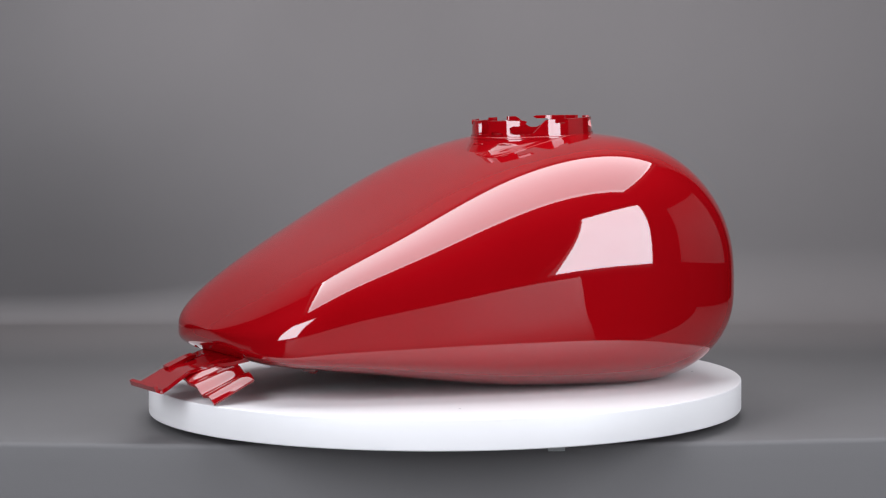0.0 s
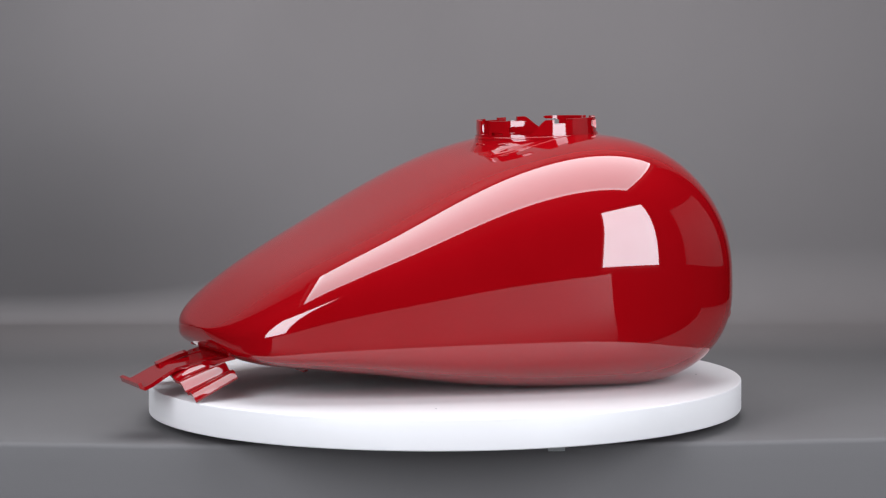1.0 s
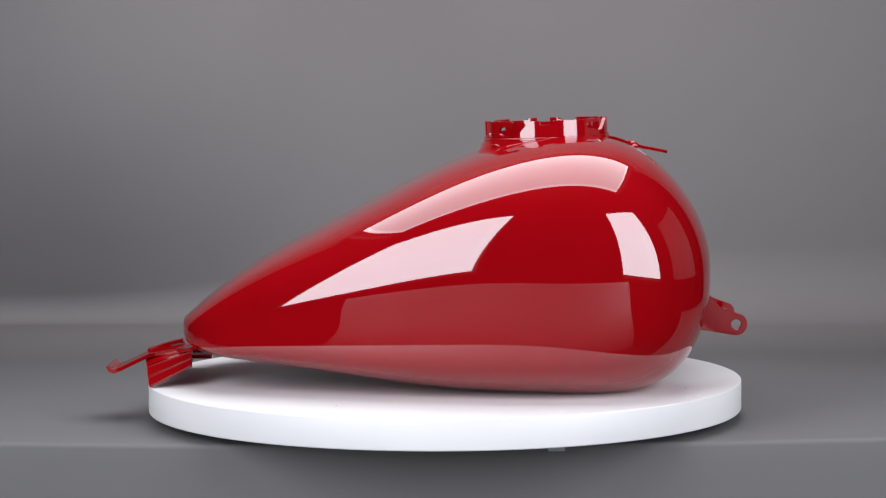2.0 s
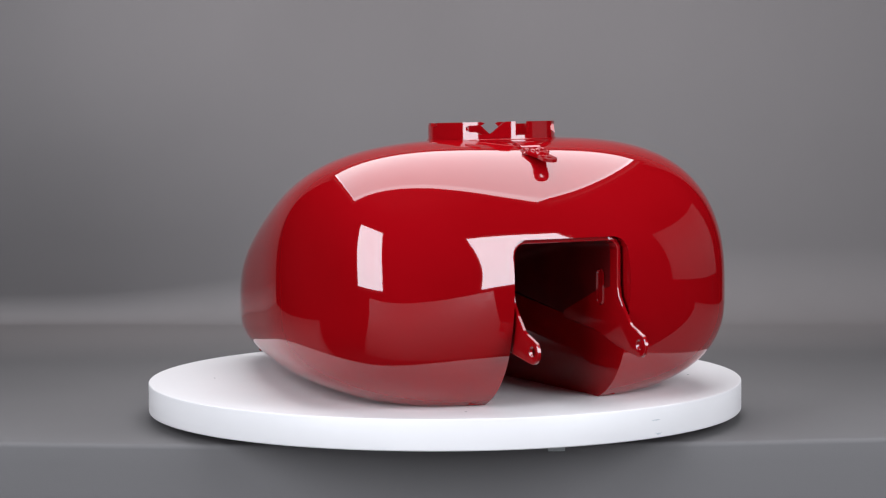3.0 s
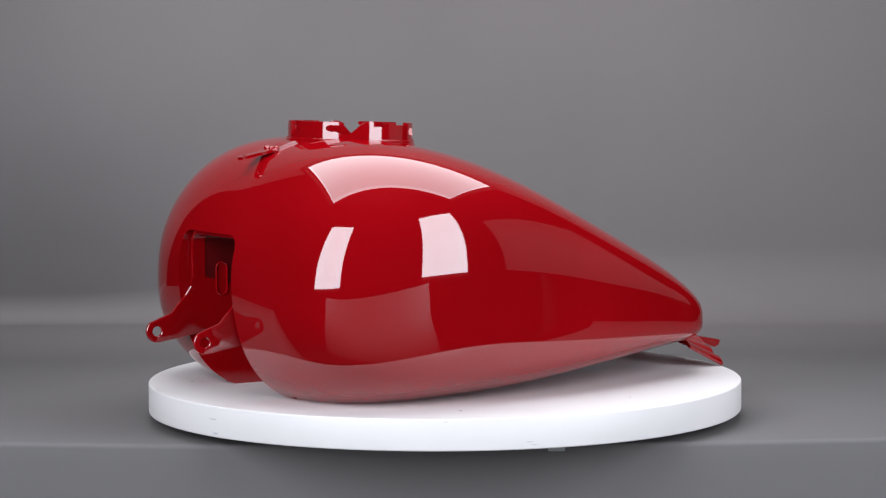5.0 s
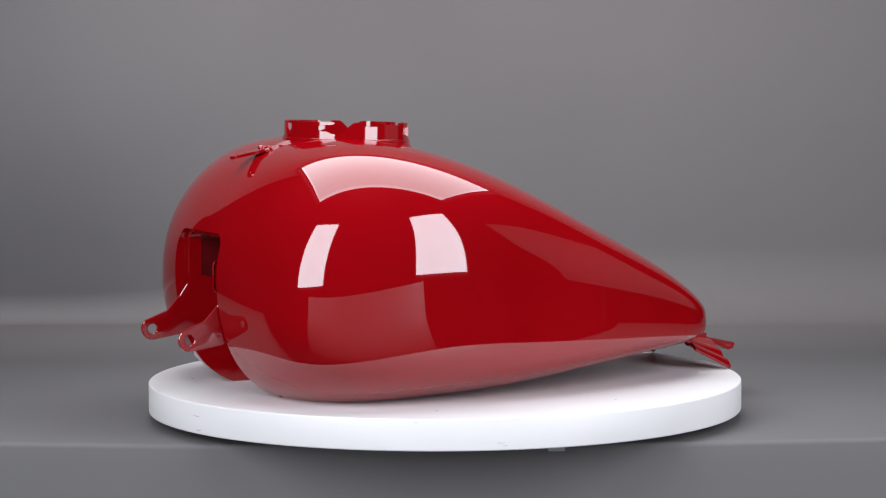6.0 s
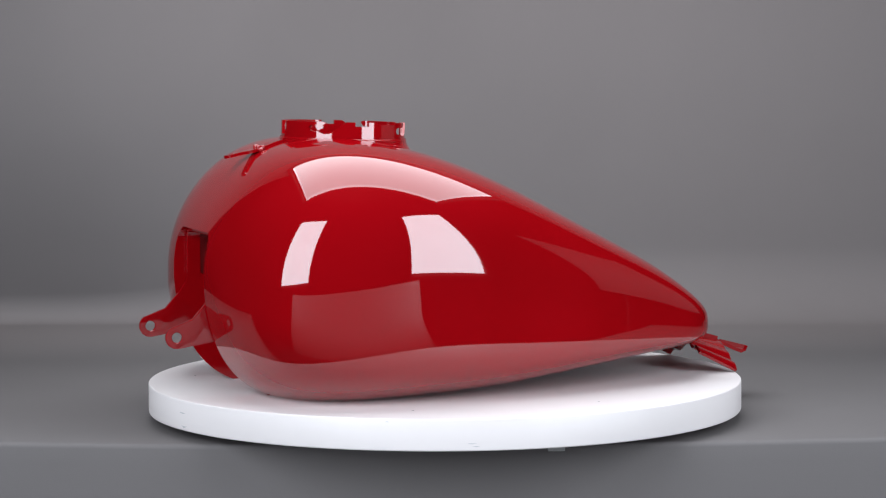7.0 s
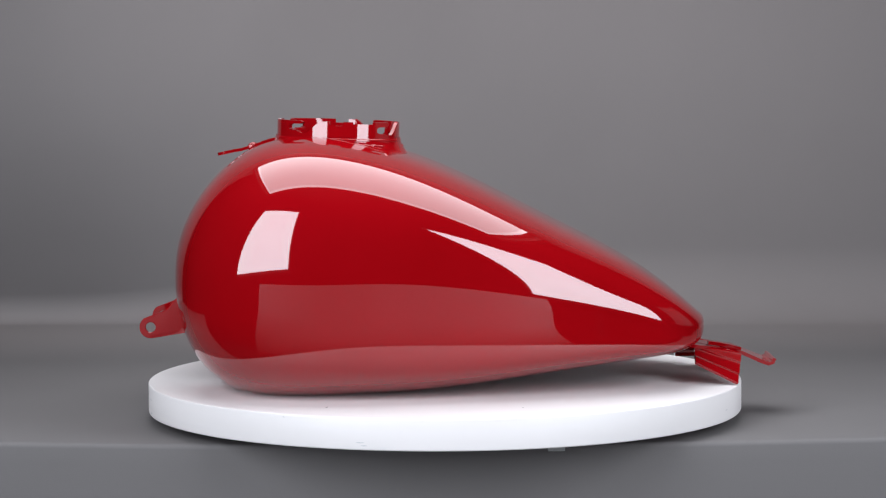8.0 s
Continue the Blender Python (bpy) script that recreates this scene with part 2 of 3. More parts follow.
def turntable():
    t = empty("turntable", "round thick white turntable disc with scuffed rim", "turntable", pose(0, 0, Z0))
    T = 0.0985 * R
    b = 0.0016
    prof = [(0, 0), (RIM * 0.5, 0), (RIM - b, 0)] + [(RIM - b + b * math.sin(a), -b + b * math.cos(a)) for a in (0.5, 1.05, 1.57)]
    prof += [(RIM - b + b * math.cos(a), -T + b - b * math.sin(a)) for a in (0, 0.5, 1.05, 1.57)] + [(RIM * 0.5, -T), (0, -T)]
    part("disc", rounded_lathe(bmesh.new(), prof, 256), WHITE, t)
    part("hub", rounded_lathe(bmesh.new(), [(0, -T), (0.12, -T), (0.12, -0.0378), (0, -0.0378)], 64), BLACK, t, "black motor base under the disc")
    def scuff(ang, z, w, h, seed):
        bm = bmesh.new()
        n = 14
        lo, hi = [], []
        for i in range(n + 1):
            x = (i / n - 0.5) * w
            a = radians(ang) + x / R
            m = h * (0.25 + 0.75 * abs(noise.noise(Vector((i * 0.45, seed, 0))))) * math.sin(math.pi * (i + 0.3) / (n + 0.6))
            c = z + 0.35 * h * noise.noise(Vector((i * 0.3, seed + 7, 0)))
            r = RIM + 0.00015
            lo.append(bm.verts.new((r * math.cos(a), r * math.sin(a), c - m / 2)))
            hi.append(bm.verts.new((r * math.cos(a), r * math.sin(a), c + m / 2)))
        for i in range(n):
            bm.faces.new((lo[i], lo[i + 1], hi[i + 1], hi[i]))
        part("scuff", bm, SCUFF, t, "thin grey scuff mark on the rim", smooth=0)
    for k, (ang, z, w, h) in enumerate(((-81.6, -0.0125, 0.012, 0.0022), (-80.9, -0.0250, 0.010, 0.0026), (-81.0, -0.0262, 0.006, 0.0014), (-20.3, -0.0225, 0.008, 0.0020), (-19.6, -0.0252, 0.007, 0.0014), (-35.0, -0.003, 0.004, 0.0012), (60.0, -0.018, 0.006, 0.0015))):
        scuff(ang, z, w, h, k * 5.3)
    for k, (x, y, r) in enumerate(((-0.12, -0.225, 0.0012), (0.21, -0.13, 0.0013), (0.235, 0.05, 0.001), (-0.2, 0.12, 0.001))):
        bm = bmesh.new()
        bmesh.ops.create_circle(bm, cap_ends=True, segments=9, radius=r, matrix=Matrix.Translation((x, y, 0.0002)))
        part("speck", bm, BLACK, t, "tiny dark speck on the disc", smooth=0)
    return t


TURNTABLE = turntable()


# ================= fuel tank =================
def spline(ys, x):
    """A cubic spline with smooth curvature through evenly spaced values."""
    ys = np.array(ys, float)
    n = len(ys)
    A, r = np.zeros((n, n)), np.zeros(n)
    for i in range(1, n - 1):
        A[i, i - 1:i + 2] = 1, 4, 1
        r[i] = 6 * (ys[i + 1] - 2 * ys[i] + ys[i - 1])
    A[0, :3] = A[-1, -3:] = 1, -2, 1
    m = np.linalg.solve(A, r)
    i = np.clip((x * (n - 1)).astype(int), 0, n - 2)
    t = x * (n - 1) - i
    q = 1 - t
    return q * ys[i] + t * ys[i + 1] + ((q ** 3 - q) * m[i] + (t ** 3 - t) * m[i + 1]) / 6


# all in turntable radii: along the tank (narrow end positive), half widths, top line, bottom line
U0, U1, ZW, ZN = -0.8852, 0.8687, 0.4110, 0.2123
K0, K1 = 0.4211, 0.4179
NTOP, NBOT = (2.16, 3.655, 2.90), (1.70, 3.60, 3.90)      # roundness of the sections: wide end, middle, narrow end
WID = [0, 0.5148, 0.6928, 0.7355, 0.6777, 0.5940, 0.4872, 0.3685, 0]
TOP = [ZW, 0.6010, 0.7809, 0.8109, 0.7141, 0.5500, 0.4020, 0.2697, ZN]
BOT = [ZW, 0.1093, -0.0197, -0.0210, 0.0025, 0.0488, 0.0867, 0.1223, ZN]
TILT = -5.4      # turn of the tank's axis on the disc


def shell(ns=190, nph=256):
    x = np.linspace(0, 1, ns)
    u = (U0 + U1) / 2 - (U1 - U0) / 2 * np.cos(x * math.pi)
    W, T, B = 1.010 * spline(WID, x), spline(TOP, x), spline(BOT, x)
    k = K0 + (K1 - K0) * x
    M = B + k * (T - B)
    bm = bmesh.new()
    rings = []
    for i in range(ns):
        if i in (0, ns - 1):
            rings.append([bm.verts.new((u[i] * R, -0.0043 * R, M[i] * R))])
            continue
        ring = []
        q = x[i]
        nt, nb = [v[0] * (1 - q) * (1 - 2 * q) + 4 * v[1] * q * (1 - q) + v[2] * q * (2 * q - 1) for v in (NTOP, NBOT)]
        for j in range(nph):
            a = 2 * math.pi * j / nph
            c, s = math.cos(a), math.sin(a)
            n = nt if s >= 0 else nb
            r = (abs(c) ** n + abs(s) ** n) ** (-1 / n)
            z = M[i] + ((T[i] - M[i]) if s >= 0 else (M[i] - B[i])) * s * r
            ring.append(bm.verts.new((u[i] * R, (W[i] * c * r - 0.0043) * R, z * R)))
        rings.append(ring)
    for a, b in zip(rings, rings[1:]):
        for i in range(nph):
            j = (i + 1) % nph
            if len(a) == 1:
                bm.faces.new((a[0], b[i], b[j]))
            elif len(b) == 1:
                bm.faces.new((a[i], b[0], a[j]))
            else:
                bm.faces.new((a[i], b[i], b[j], a[j]))
    bmesh.ops.recalc_face_normals(bm, faces=bm.faces)
    return bm


def arch(w, top, low, rad, n=6):
    """The outline of a tunnel: straight sides, rounded top corners."""
    pts = [(-w, low)]
    pts += [(-w + rad - rad * math.cos(a), top - rad + rad * math.sin(a)) for a in np.linspace(0, math.pi / 2, n)]
    pts += [(w - rad + rad * math.sin(a), top - rad + rad * math.cos(a)) for a in np.linspace(0, math.pi / 2, n)]
    return pts + [(w, low)]


def tunnel_cutter():
    bm = bmesh.new()
    rings = []
    for u, w, top, rad in ((-1.2, 0.204, 0.535, 0.05), (-0.5, 0.204, 0.51, 0.05), (0.1, 0.19, 0.38, 0.05), (0.45, 0.18, 0.235, 0.05), (0.72, 0.165, 0.112, 0.03), (0.80, 0.16, 0.092, 0.03), (1.1, 0.16, 0.06, 0.03)):
        rings.append([bm.verts.new((u * R, v * R, z * R)) for v, z in arch(w, top, -0.3, rad)])
    n = len(rings[0])
    for a, b in zip(rings, rings[1:]):
        for i in range(n):
            j = (i + 1) % n
            bm.faces.new((a[i], a[j], b[j], b[i]))
    bm.faces.new(rings[0])
    bm.faces.new(rings[-1])
    bmesh.ops.recalc_face_normals(bm, faces=bm.faces)
    return bm


def carved(bm, cutters):
    """The bmesh with solids cut away."""
    me = bpy.data.meshes.new("raw")
    bm.to_mesh(me)
    bm.free()
    ob = new("raw", me)
    extra = []
    for c in cutters:
        cm = bpy.data.meshes.new("cut")
        c.to_mesh(cm)
        c.free()
        co = new("cut", cm)
        md = ob.modifiers.new("cut", "BOOLEAN")
        md.operation, md.solver, md.object = "DIFFERENCE", "EXACT", co
        extra.append(co)
    bpy.context.view_layer.update()
    got = bpy.data.meshes.new_from_object(ob.evaluated_get(bpy.context.evaluated_depsgraph_get()))
    out = bmesh.new()
    out.from_mesh(got)
    for o in [ob] + extra:
        d = o.data
        bpy.data.objects.remove(o)
        bpy.data.meshes.remove(d)
    bpy.data.meshes.remove(got)
    return out


def bore():
    bm = bmesh.new()
    bmesh.ops.create_cone(bm, cap_ends=True, segments=64, radius1=0.175 * R, radius2=0.175 * R, depth=0.6 * R, matrix=Matrix.Translation((-0.35 * R, 0, 0.95 * R)))
    return bm


def liner():
    """The bent sheet that lines the tunnel: roof and two sides, in one piece."""
    bm = bmesh.new()
    rows = []
    for u, w, top in ((-0.795, 0.194, 0.522), (-0.5, 0.194, 0.500), (0.1, 0.181, 0.370), (0.45, 0.171, 0.225), (0.60, 0.162, 0.158)):
        low = 0.34 if u < -0.7 else (0.25 if u < 0 else top - 0.03)
        out = arch(w, top, low, 0.045)
        inn = arch(w - 0.011, top - 0.011, low, 0.036)[::-1]
        rows.append([bm.verts.new((u * R, v * R, z * R)) for v, z in out + inn])
    n = len(rows[0])
    for a, b in zip(rows, rows[1:]):
        for i in range(n):
            j = (i + 1) % n
            bm.faces.new((a[i], a[j], b[j], b[i]))
    h = n // 2
    for r in (rows[0], rows[-1]):
        for i in range(h - 1):
            bm.faces.new((r[i], r[i + 1], r[n - 2 - i], r[n - 1 - i]))
    return bm


def ear_outline():
    pts = [(-0.835, 0.372), (-0.846, 0.335), (-0.870, 0.300), (-0.915, 0.250)]
    pts += [(-0.966 + 0.037 * math.cos(a), 0.193 + 0.037 * math.sin(a)) for a in np.linspace(radians(128), radians(285), 12)]
    pts += [(-0.84, 0.176), (-0.70, 0.215), (-0.50, 0.236), (-0.50, 0.262), (-0.70, 0.34)]
    return [(u * R, z * R) for u, z in pts]


def neck_columns():
    """Turned ring with bayonet cut-outs: for each degree the solid height bands at both edges."""
    starts = (-51, 40, 131, 218)

    def bands(g, side):
        for k, s0 in enumerate(starts):
            p = (g - s0) % 360
            if p < (starts[(k + 1) % 4] - s0) % 360 - 0.5:
                break
        p -= 1e-6 if side else -1e-6
        low, high = ((45, 58), (44, 57), (47, 63), (44, 57))[k]
        deep = (0.34, 0.80, 0.30, 0.80)[k]
        sill, foot, bar = ((0.52, 0.40, 0.84), (0.52, 0.40, 0.84), (0.42, 0.35, 0.76), (0.29, 0.27, 0.72))[k]
        if 0 <= p <= 14:
            w, c = max(0.0, 1 - p / 5) ** 2, max(0.0, (p - 9) / 5)
            return ((0, sill + (bar - sill) * 0.25 * w - (sill - foot) * c), (bar - 0.08 * w, 1.0))
        if 14 < p <= 17:
            w = (p - 14) / 3
            return ((0, foot), (bar + (0.93 - bar) * w, 1.0 - 0.05 * w))
        if 17 < p < 20:
            return ((0, foot),)
        if 20 <= p <= 36:
            w = (p - 20) / 16
            return ((0, foot + (1 - foot) * (0.5 * w + 0.5 * w * w * (3 - 2 * w))),)
        if low <= p <= high:
            return ((0, deep),)
        if k == 2 and 66 < p < 80:
            return ((0, 0.28), (0.42, 1.0))
        if k == 1 and 66 < p < 88:
            return ((0, 0.90),)
        return ((0, 1.0),)
    return [(bands(g, 0), bands(g + 1, 1)) for g in range(360)]


def neck_ring(r0, r1, hgt):
    bm = bmesh.new()
    cols = neck_columns()
    for g in range(360):
        a, b = cols[g]
        if len(a) != len(b):
            a = b = max(a, b, key=len)
        for (lo0, hi0), (lo1, hi1) in zip(a, b):
            q = []
            for gg, lo, hi in ((g, lo0, hi0), (g + 1, lo1, hi1)):
                t = radians(gg + 180)
                for r in (r0, r1):
                    q.append([bm.verts.new((r * math.cos(t), r * math.sin(t), z * hgt)) for z in (lo, hi)])
            (i0, i1), (o0, o1), (j0, j1), (p0, p1) = q
            tm = radians(g + 180.5)
            rad, tan = Vector((math.cos(tm), math.sin(tm), 0)), Vector((-math.sin(tm), math.cos(tm), 0))
            up = Vector((0, 0, 1))
            for vs, way in (((i0, j0, j1, i1), -rad), ((o0, o1, p1, p0), rad), ((i1, j1, p1, o1), up), ((i0, o0, p0, j0), -up), ((i0, i1, o1, o0), -tan), ((j0, p0, p1, j1), tan)):
                f = bm.faces.new(vs)
                f.normal_update()
                if f.normal.dot(way) < 0:
                    f.normal_flip()
    bmesh.ops.remove_doubles(bm, verts=bm.verts, dist=1e-6)
    bm.verts.index_update()
    seen = {}
    for f in bm.faces:
        seen.setdefault(frozenset(v.index for v in f.verts), []).append(f)
    bmesh.ops.delete(bm, geom=[f for fs in seen.values() if len(fs) > 1 for f in fs], context="FACES_ONLY")
    return bm


def sheet(bm, rows, t):
    """A bent metal sheet of thickness t through a grid of points."""
    g = [[Vector(p) for p in r] for r in rows]
    n, m = len(g), len(g[0])

    def nrm(i, j):
        a = g[min(i + 1, n - 1)][j] - g[max(i - 1, 0)][j]
        b = g[i][min(j + 1, m - 1)] - g[i][max(j - 1, 0)]
        return a.cross(b).normalized()
    top = [[bm.verts.new(g[i][j] + nrm(i, j) * t / 2) for j in range(m)] for i in range(n)]
    bot = [[bm.verts.new(g[i][j] - nrm(i, j) * t / 2) for j in range(m)] for i in range(n)]
    for i in range(n - 1):
        for j in range(m - 1):
            bm.faces.new((top[i][j], top[i + 1][j], top[i + 1][j + 1], top[i][j + 1]))
            bm.faces.new((bot[i][j], bot[i][j + 1], bot[i + 1][j + 1], bot[i + 1][j]))
    rim = [(i, 0) for i in range(n)] + [(n - 1, j) for j in range(1, m)] + [(i, m - 1) for i in range(n - 2, -1, -1)] + [(0, j) for j in range(m - 2, 0, -1)]
    for k in range(len(rim)):
        (i, j), (p, q) = rim[k], rim[(k + 1) % len(rim)]
        bm.faces.new((top[i][j], bot[i][j], bot[p][q], top[p][q]))
    return bm


def scaled(pts):
    return [[(u * R, v * R, z * R) for u, v, z in row] for row in pts]


def blob(bm, c, r, seed, k=0.35):
    """A lump of weld metal."""
    g = bmesh.ops.create_icosphere(bm, subdivisions=2, radius=1.0)
    for v in g["verts"]:
        w = 1 + k * noise.noise(v.co * 1.7 + Vector((seed, 0, 0)))
        v.co = Vector([c[i] + v.co[i] * w * r[i] for i in range(3)])
    return bm


def fuel_tank():
    tank = empty("fuel_tank", "glossy deep red teardrop motorcycle fuel tank lying on the turntable", "fuel tank", pose(0, 0, Z0))
    spin = pose(0, 0, 0, 0, 0, 90 + TILT)

    def piece(name, bm, label="", smooth=35, m=None, mat=None, parent=None, recalc=True):
        for f in bm.faces:
            f.material_index = 0
        if parent is None:
            bm.transform(spin @ (m or Matrix.Identity(4)))
        else:
            bm.transform(spin)
        return part(name, bm, mat or PAINT, parent or tank, label, smooth, recalc)

    body = piece("body", carved(shell(), [tunnel_cutter(), bore()]), smooth=35)
    # lining coloured darker, as little light reaches into the tunnel
    piece("tunnel_liner", liner(), "red sheet lining the frame tunnel, coloured darker for the shade inside", 40, None, SHADED_PAINT)
    bm = bmesh.new()
    rows = []
    for u in (-0.838, -0.836, -0.794):
        e = 0.0 if u > -0.837 else 0.002
        rows.append([bm.verts.new((u * R, v * R, z * R)) for v, z in arch(0.194 - e, 0.522 - e, 0.36, 0.045) + arch(0.181 + e, 0.509 + e, 0.36, 0.034)[::-1]])
    n = len(rows[0])
    for a, b in zip(rows, rows[1:]):
        for i in range(n):
            j = (i + 1) % n
            bm.faces.new((a[i], a[j], b[j], b[i]))
    for i in range(n // 2 - 1):
        bm.faces.new((rows[0][i], rows[0][i + 1], rows[0][n - 2 - i], rows[0][n - 1 - i]))
    piece("tunnel_rim", bm, "glossy red rim of the tunnel sheet", 40)
    for s in (-1, 1):
        bm = plate(bmesh.new(), ear_outline(), 0.012 * R, [(-0.966 * R, 0.193 * R, 0.0165 * R)], Matrix.Translation((0, s * 0.1875 * R, 0)))
        bmesh.ops.bevel(bm, geom=[e for e in bm.edges if len(e.link_faces) == 2 and e.calc_face_angle(0) > 1.0], offset=0.0006, segments=1, affect="EDGES")
        ear = piece("mounting_ear", bm, "flat red mounting ear with a round bolt hole")
        # pressed slot in the side sheet
        bm = bmesh.new()
        cap = lambda r, n=10: [(-0.735 + r * math.cos(a), 0.39 + r * math.sin(a)) for a in np.linspace(0, math.pi, n)] + [(-0.735 + r * math.cos(a), 0.32 + r * math.sin(a)) for a in np.linspace(math.pi, 2 * math.pi, n)]
        o, i2 = [cap(r) for r in (0.022, 0.015)]
        y0, y1 = s * 0.1812 * R, s * 0.176 * R
        va = [bm.verts.new((u * R, y0, z * R)) for u, z in o]
        vb = [bm.verts.new((u * R, y1, z * R)) for u, z in cap(0.019)]
        vc = [bm.verts.new((u * R, y0, z * R)) for u, z in i2]
        n = len(va)
        for k in range(n):
            j = (k + 1) % n
            bm.faces.new((va[k], va[j], vb[j], vb[k]))
            bm.faces.new((vb[k], vb[j], vc[j], vc[k]))
        bm.faces.new(vc)
        piece("pressed_slot", bm, "oval pressed slot in the tunnel side", 35, None, PAINT)
    # filler neck: flared collar and cut ring
    nk = Matrix.Translation((-0.35 * R, 0, 0.803 * R)) @ pose(0, 0, 0, 0, 1.9, 0)
    prof = [(0.205, -0.004), (0.2085, 0.004), (0.2085, 0.012), (0.2095, 0.002), (0.216, -0.012), (0.235, -0.040), (0.275, -0.085), (0.33, -0.14), (0.33, -0.17), (0.20, -0.17), (0.192, -0.10), (0.192, -0.004), (0.205, -0.004)]
    bm = bmesh.new()
    rings = [[bm.verts.new((r * R * math.cos(2 * math.pi * i / 128), r * R * math.sin(2 * math.pi * i / 128), z * R)) for i in range(128)] for r, z in prof[:-1]]
    for a, b in zip(rings, rings[1:] + rings[:1]):
        for i in range(128):
            j = (i + 1) % 128
            bm.faces.new((a[i], a[j], b[j], b[i]))
    piece("neck_collar", bm, "flared collar under the filler neck", 50, nk)
    piece("filler_neck", neck_ring(0.193 * R, 0.2045 * R, 0.066 * R), "round filler neck with bayonet cut-outs", 30, nk @ Matrix.Translation((0, 0, -0.002 * R)), recalc=False)
    for name, rad, hgt, tube, wob, label in (("neck_flange", 0.2060, 0.003, 0.0050, 0.0, "rolled flange at the foot of the neck"), ("neck_seam", 0.2150, -0.016, 0.0040, 1.0, "uneven painted weld seam round the collar")):
        bm = bmesh.new()
        rings = []
        for i in range(144):
            a = 2 * math.pi * i / 144
            w = wob * noise.noise(Vector((6 * math.cos(a), 6 * math.sin(a), 1.0)))
            c = Vector(((rad + 0.004 * w) * math.cos(a), (rad + 0.004 * w) * math.sin(a), hgt + 0.007 * w))
            out = Vector((math.cos(a), math.sin(a), 0))
            rings.append([bm.verts.new((c + tube * (1 + 0.5 * w) * (out * math.cos(b) + Vector((0, 0, math.sin(b) * (1.6 - 0.6 * wob))))) * R) for b in np.linspace(0, 2 * math.pi, 9)[:-1]])
        for a, b in zip(rings, rings[1:] + rings[:1]):
            for i in range(8):
                j = (i + 1) % 8
                bm.faces.new((a[i], a[j], b[j], b[i]))
        piece(name, bm, label, 60, nk)
    # black disc over the bore's floor stands for the shade inside the neck
    bm = bmesh.new()
    bmesh.ops.create_cone(bm, cap_ends=True, segments=64, radius1=0.174 * R, radius2=0.174 * R, depth=0.004 * R, matrix=Matrix.Translation((-0.35 * R, 0, 0.655 * R)))
    piece("neck_shade_disc", bm, "black disc put in for the shade inside the filler opening", 30, None, BLACK)
    # cable tab in front of the neck
    strip = scaled([[(u, v, z) for v in (-w, -w * 0.4, w * 0.4, w)] for u, w, z in ((-0.53, 0.030, 0.806), (-0.58, 0.032, 0.798), (-0.62, 0.036, 0.788), (-0.655, 0.038, 0.777), (-0.675, 0.026, 0.771), (-0.702, 0.022, 0.767))])
    piece("cable_tab", sheet(bmesh.new(), strip, 0.010 * R), "small red tab reaching forward from the neck", 40)
    root = scaled([[(u, v, z) for v in (-0.034, -0.028, 0.028, 0.034)] for u, z in ((-0.552, 0.807), (-0.575, 0.803), (-0.600, 0.795), (-0.618, 0.787), (-0.624, 0.779))])
    piece("tab_root", sheet(bmesh.new(), root, 0.011 * R), "thicker folded root of the tab", 50)
    lug = [(-0.024 * R, 0.768 * R)] + [(0.024 * R * math.cos(a), (0.736 + 0.024 * math.sin(a)) * R) for a in np.linspace(math.pi, 2 * math.pi, 14)] + [(0.024 * R, 0.768 * R)]
    bm = plate(bmesh.new(), lug, 0.010 * R, [(0, 0.736 * R, 0.0085 * R)], Matrix.Translation((-0.700 * R, 0, 0.767 * R)) @ pose(0, 0, 0, 0, 78, 0) @ pose(0, 0, 0, 0, 0, 90) @ Matrix.Translation((0, 0, -0.768 * R)))
    piece("tab_lug", bm, "rounded lug with a small hole")
    bm = bmesh.new()
    for k in range(9):
        v = -0.038 + 0.0095 * k
        blob(bm, (-(0.625 + 0.02 * random.random()) * R, v * R, (0.790 - 0.014 * random.random()) * R), (0.011 * R, 0.011 * R, 0.008 * R), k * 3.1)
    piece("tab_weld", bm, "lumpy painted weld at the tab", 60)
    # bracket under the narrow end
    arm = scaled([[(u, c + v, z) for v in (-w, -w * 0.5, w * 0.5, w)] for u, c, w, z in ((0.74, 0, 0.165, 0.140), (0.80, 0, 0.165, 0.124), (0.85, 0, 0.150, 0.112), (0.89, 0.005, 0.100, 0.104), (0.93, 0.015, 0.085, 0.098), (0.98, 0.03, 0.085, 0.090), (1.015, 0.04, 0.09, 0.075), (1.07, 0.055, 0.10, 0.050), (1.095, 0.062, 0.102, 0.041), (1.108, 0.062, 0.102, 0.046), (1.114, 0.062, 0.102, 0.060))])
    bracket = piece("rear_bracket", sheet(bmesh.new(), arm, 0.012 * R), "bent red sheet bracket under the narrow end", 40)
    for s in (-1, 1):
        wing = []
        for k in range(25):
            f = k / 24
            rib = 0.0062 * math.sin(5.2 * math.pi * f) * min(1.0, 1.6 * f)
            z0, z1 = 0.120 - 0.043 * f ** 1.15 + rib, 0.078 - 0.070 * f ** 1.15 + rib
            u0, u1 = 0.835 - 0.010 * f, 0.998 - 0.035 * f
            wing.append([(u0 + (u1 - u0) * q, s * (0.070 + 0.198 * f), z0 + (z1 - z0) * q) for q in (0, 0.3, 0.7, 1.0)])
        wing = scaled(wing)
        piece("wing", sheet(bmesh.new(), wing, 0.010 * R), "ribbed side wing of the bracket", 75, None, None, bracket)
    prong = scaled([[(u, v + d, z) for d in (0.0, 0.022, 0.044)] for u, v, z in ((1.00, -0.045, 0.092), (0.96, -0.06, 0.104), (0.92, -0.08, 0.114), (0.885, -0.095, 0.120))])
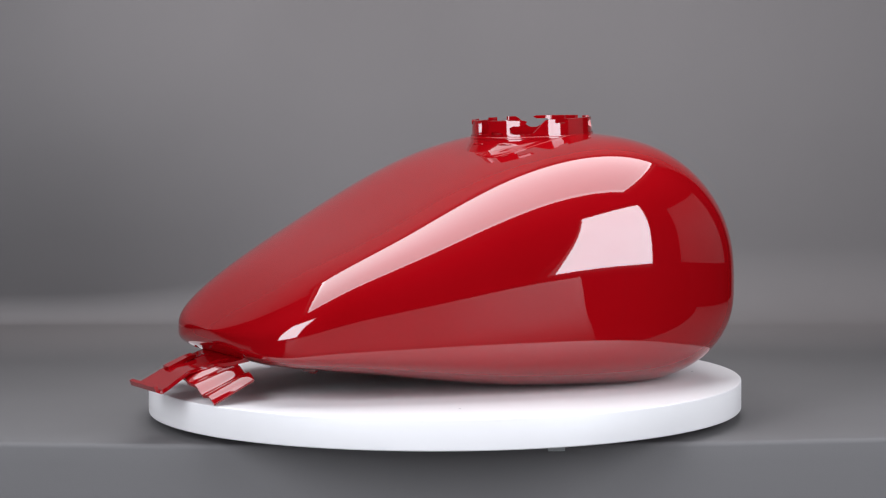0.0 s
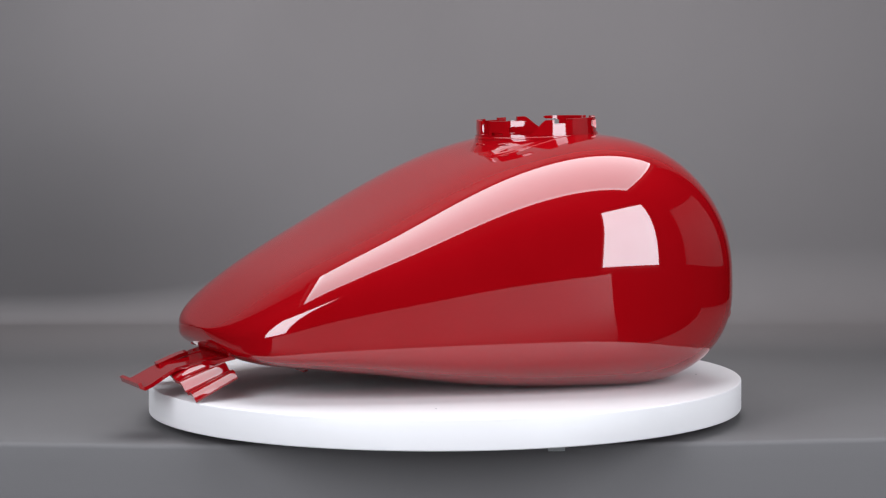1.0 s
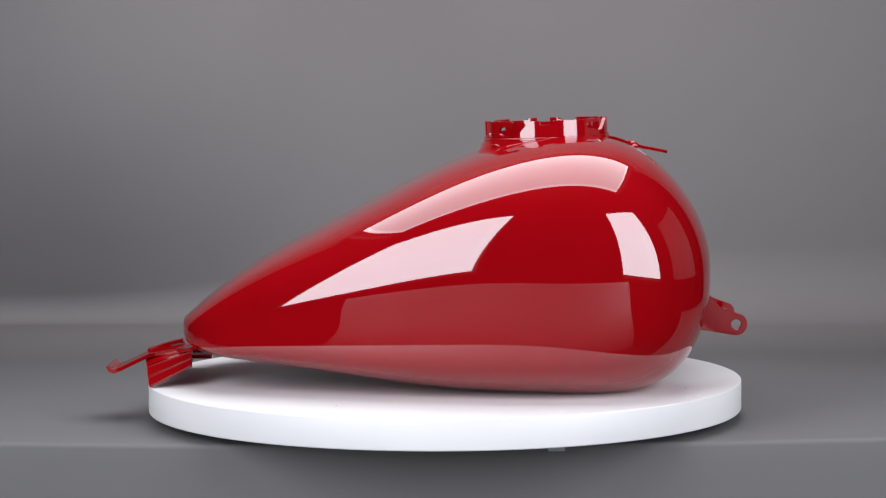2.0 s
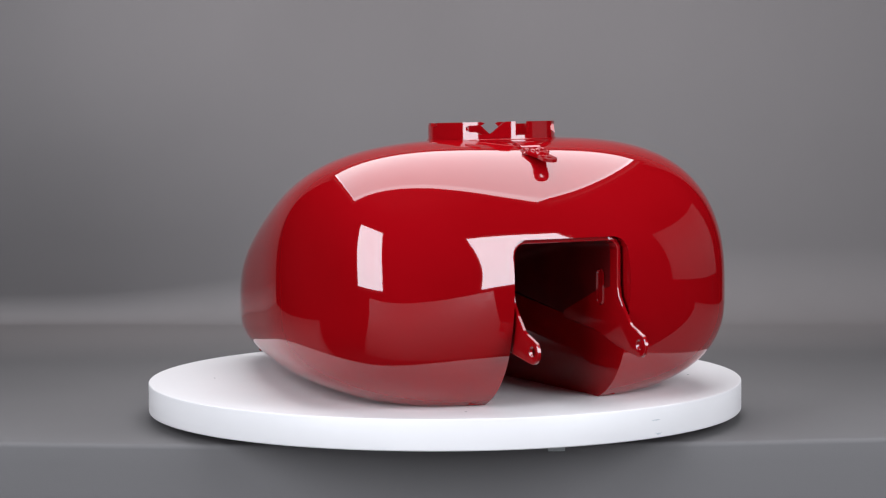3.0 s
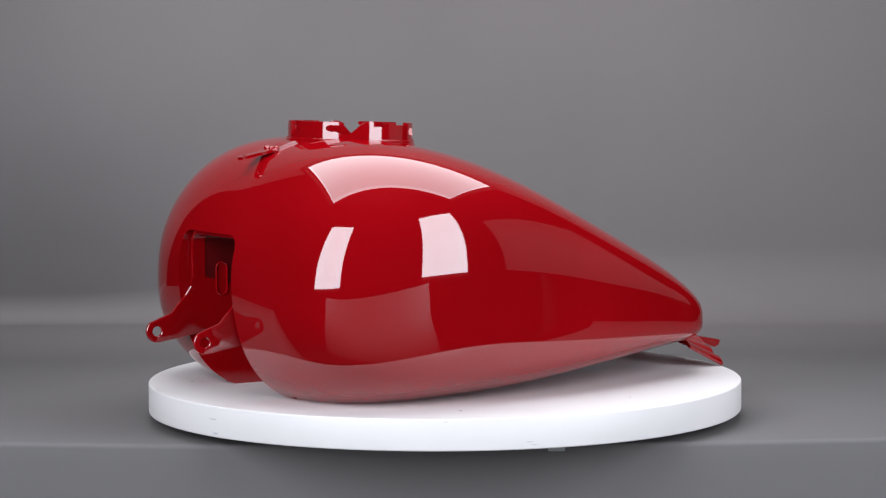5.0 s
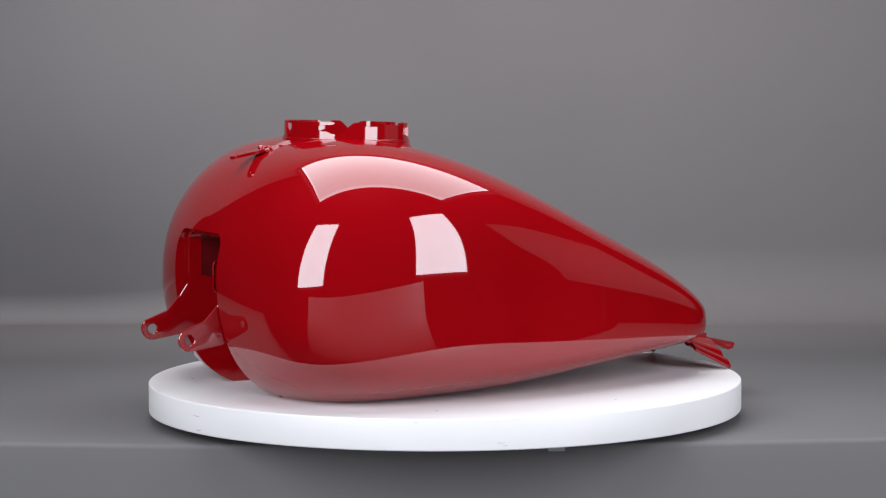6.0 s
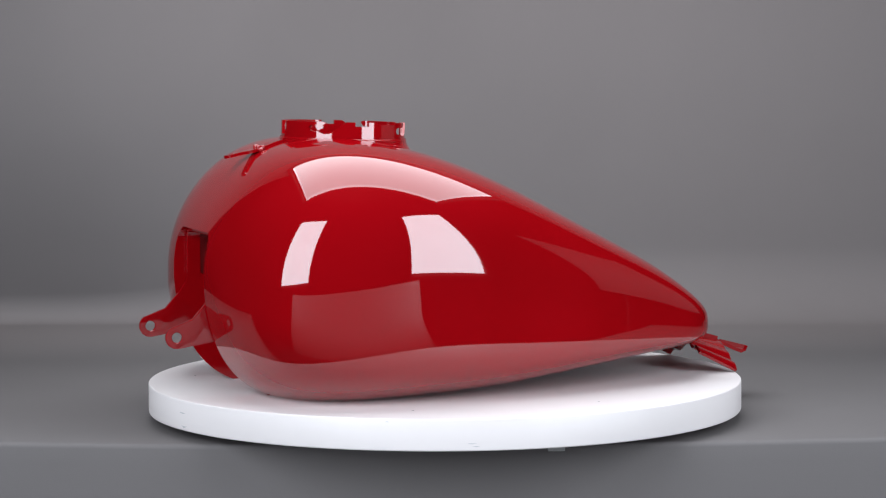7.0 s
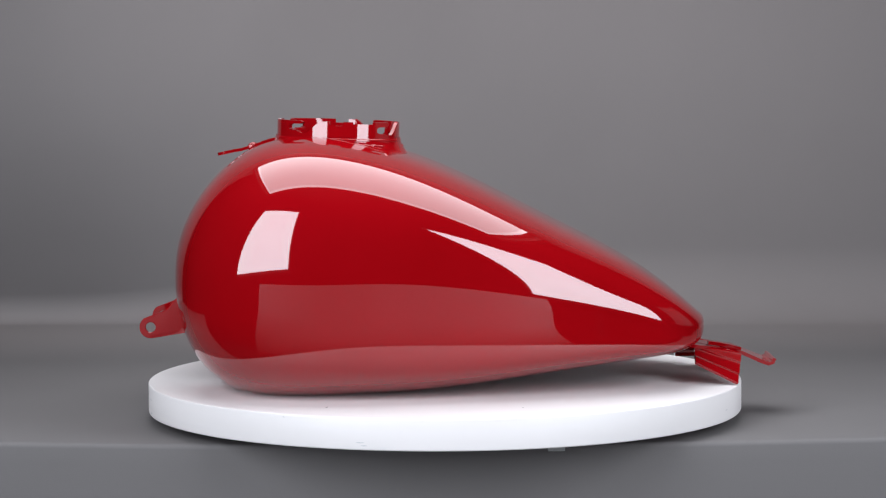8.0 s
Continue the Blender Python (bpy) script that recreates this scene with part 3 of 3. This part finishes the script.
    piece("prong", sheet(bmesh.new(), prong, 0.012 * R), "narrow prong of the bracket", 45, None, None, bracket)
    for side in (-1, 1):
        bm = bmesh.new()
        for k in range(7):
            blob(bm, ((0.765 + 0.009 * k) * R, side * (0.200 - 0.002 * k) * R, (0.126 + 0.002 * k) * R), (0.012 * R, 0.010 * R, 0.009 * R), k * 1.7 + side)
        piece("bracket_weld", bm, "lumpy painted weld under the narrow end", 60)
    # pipe stub under the narrow end
    bm = bmesh.new()
    prof = [(0.020, 0.00), (0.020, 0.10), (0.018, 0.104), (0.011, 0.104), (0.010, 0.06), (0.0, 0.06)]
    rounded_lathe(bm, [(0, 0)] + prof, 24)
    bm.transform(Matrix.Translation((0.885 * R, 0.0, 0.084 * R)) @ pose(0, 0, 0, 0, -90, 0) @ Matrix.Scale(R, 4))
    piece("pipe_stub", bm, "short red pipe stub under the narrow end", 40)
    # bent strap with a bolt hole hanging in the tunnel, towards the narrow end
    hang = scaled([[(u, v + d, z) for d in (-0.052, -0.02, 0.02, 0.052)] for u, v, z in ((0.56, 0.075, 0.165), (0.55, 0.075, 0.130), (0.545, 0.07, 0.105), (0.56, 0.07, 0.098), (0.60, 0.07, 0.096))])
    # strap takes the same red, darkened for the tunnel's shade
    strap = piece("tunnel_strap", sheet(bmesh.new(), hang, 0.012 * R), "bent red strap in the tunnel, coloured darker for the shade there", 45, None, SHADED_PAINT)
    bm = plate(bmesh.new(), [((x * 0.052 + 0.075) * R, (0.085 + z * 0.028) * R) for x, z in ((-1, 0.8), (-1, -0.6), (-0.7, -1), (0.7, -1), (1, -0.6), (1, 0.8))], 0.012 * R, [(0.075 * R, 0.084 * R, 0.015 * R)], Matrix.Translation((0.54 * R, 0, 0)) @ pose(0, 0, 0, 0, 0, 90))
    piece("strap_eye", bm, "flat eye with a bolt hole", 35, None, None, strap)
    # lower seam tabs by the tunnel mouth
    for s in (-1, 1):
        bm = box(bmesh.new(), (-0.69 * R, (s * 0.235 - 0.028) * R, 0.002 * R), (-0.60 * R, (s * 0.235 + 0.028) * R, 0.03 * R), 0.006 * R)
        piece("seam_tab", bm, "small folded seam tab at the lower edge")
    return tank


TANK = fuel_tank()


# ================= movement =================
TURN = [(0.0, 124.3), (0.5, 121.6), (1.0, 118.9), (1.2, 117.8), (1.5, 116.0), (1.65, 113.5), (1.8, 106.5), (2.0, 95.2), (2.15, 86.4), (2.3, 77.2), (2.5, 65.4), (2.7, 52.4),
        (2.9, 38.9), (3.1, 25.9), (3.3, 13.0), (3.5, 0.1), (3.7, -13.3), (3.9, -26.0), (4.1, -37.2), (4.2, -42.5), (4.3, -46.5), (4.4, -49.5), (4.5, -51.6), (4.6, -52.8),
        (4.7, -53.4), (5.2, -55.9), (5.8, -58.9), (6.0, -60.0), (6.5, -62.7), (7.0, -65.1), (7.5, -67.9), (7.6, -69.6), (7.7, -72.2), (7.8, -75.7), (7.9, -80.0), (8.0, -84.6)]


def motions():
    rows = [(t, pose(0, 0, Z0, 0, 0, a)) for t, a in TURN]
    walk(TURNTABLE, [(t, pose(0.0012, 0, Z0, 0, 0, a)) for t, a in TURN])
    walk(TANK, rows)


motions()
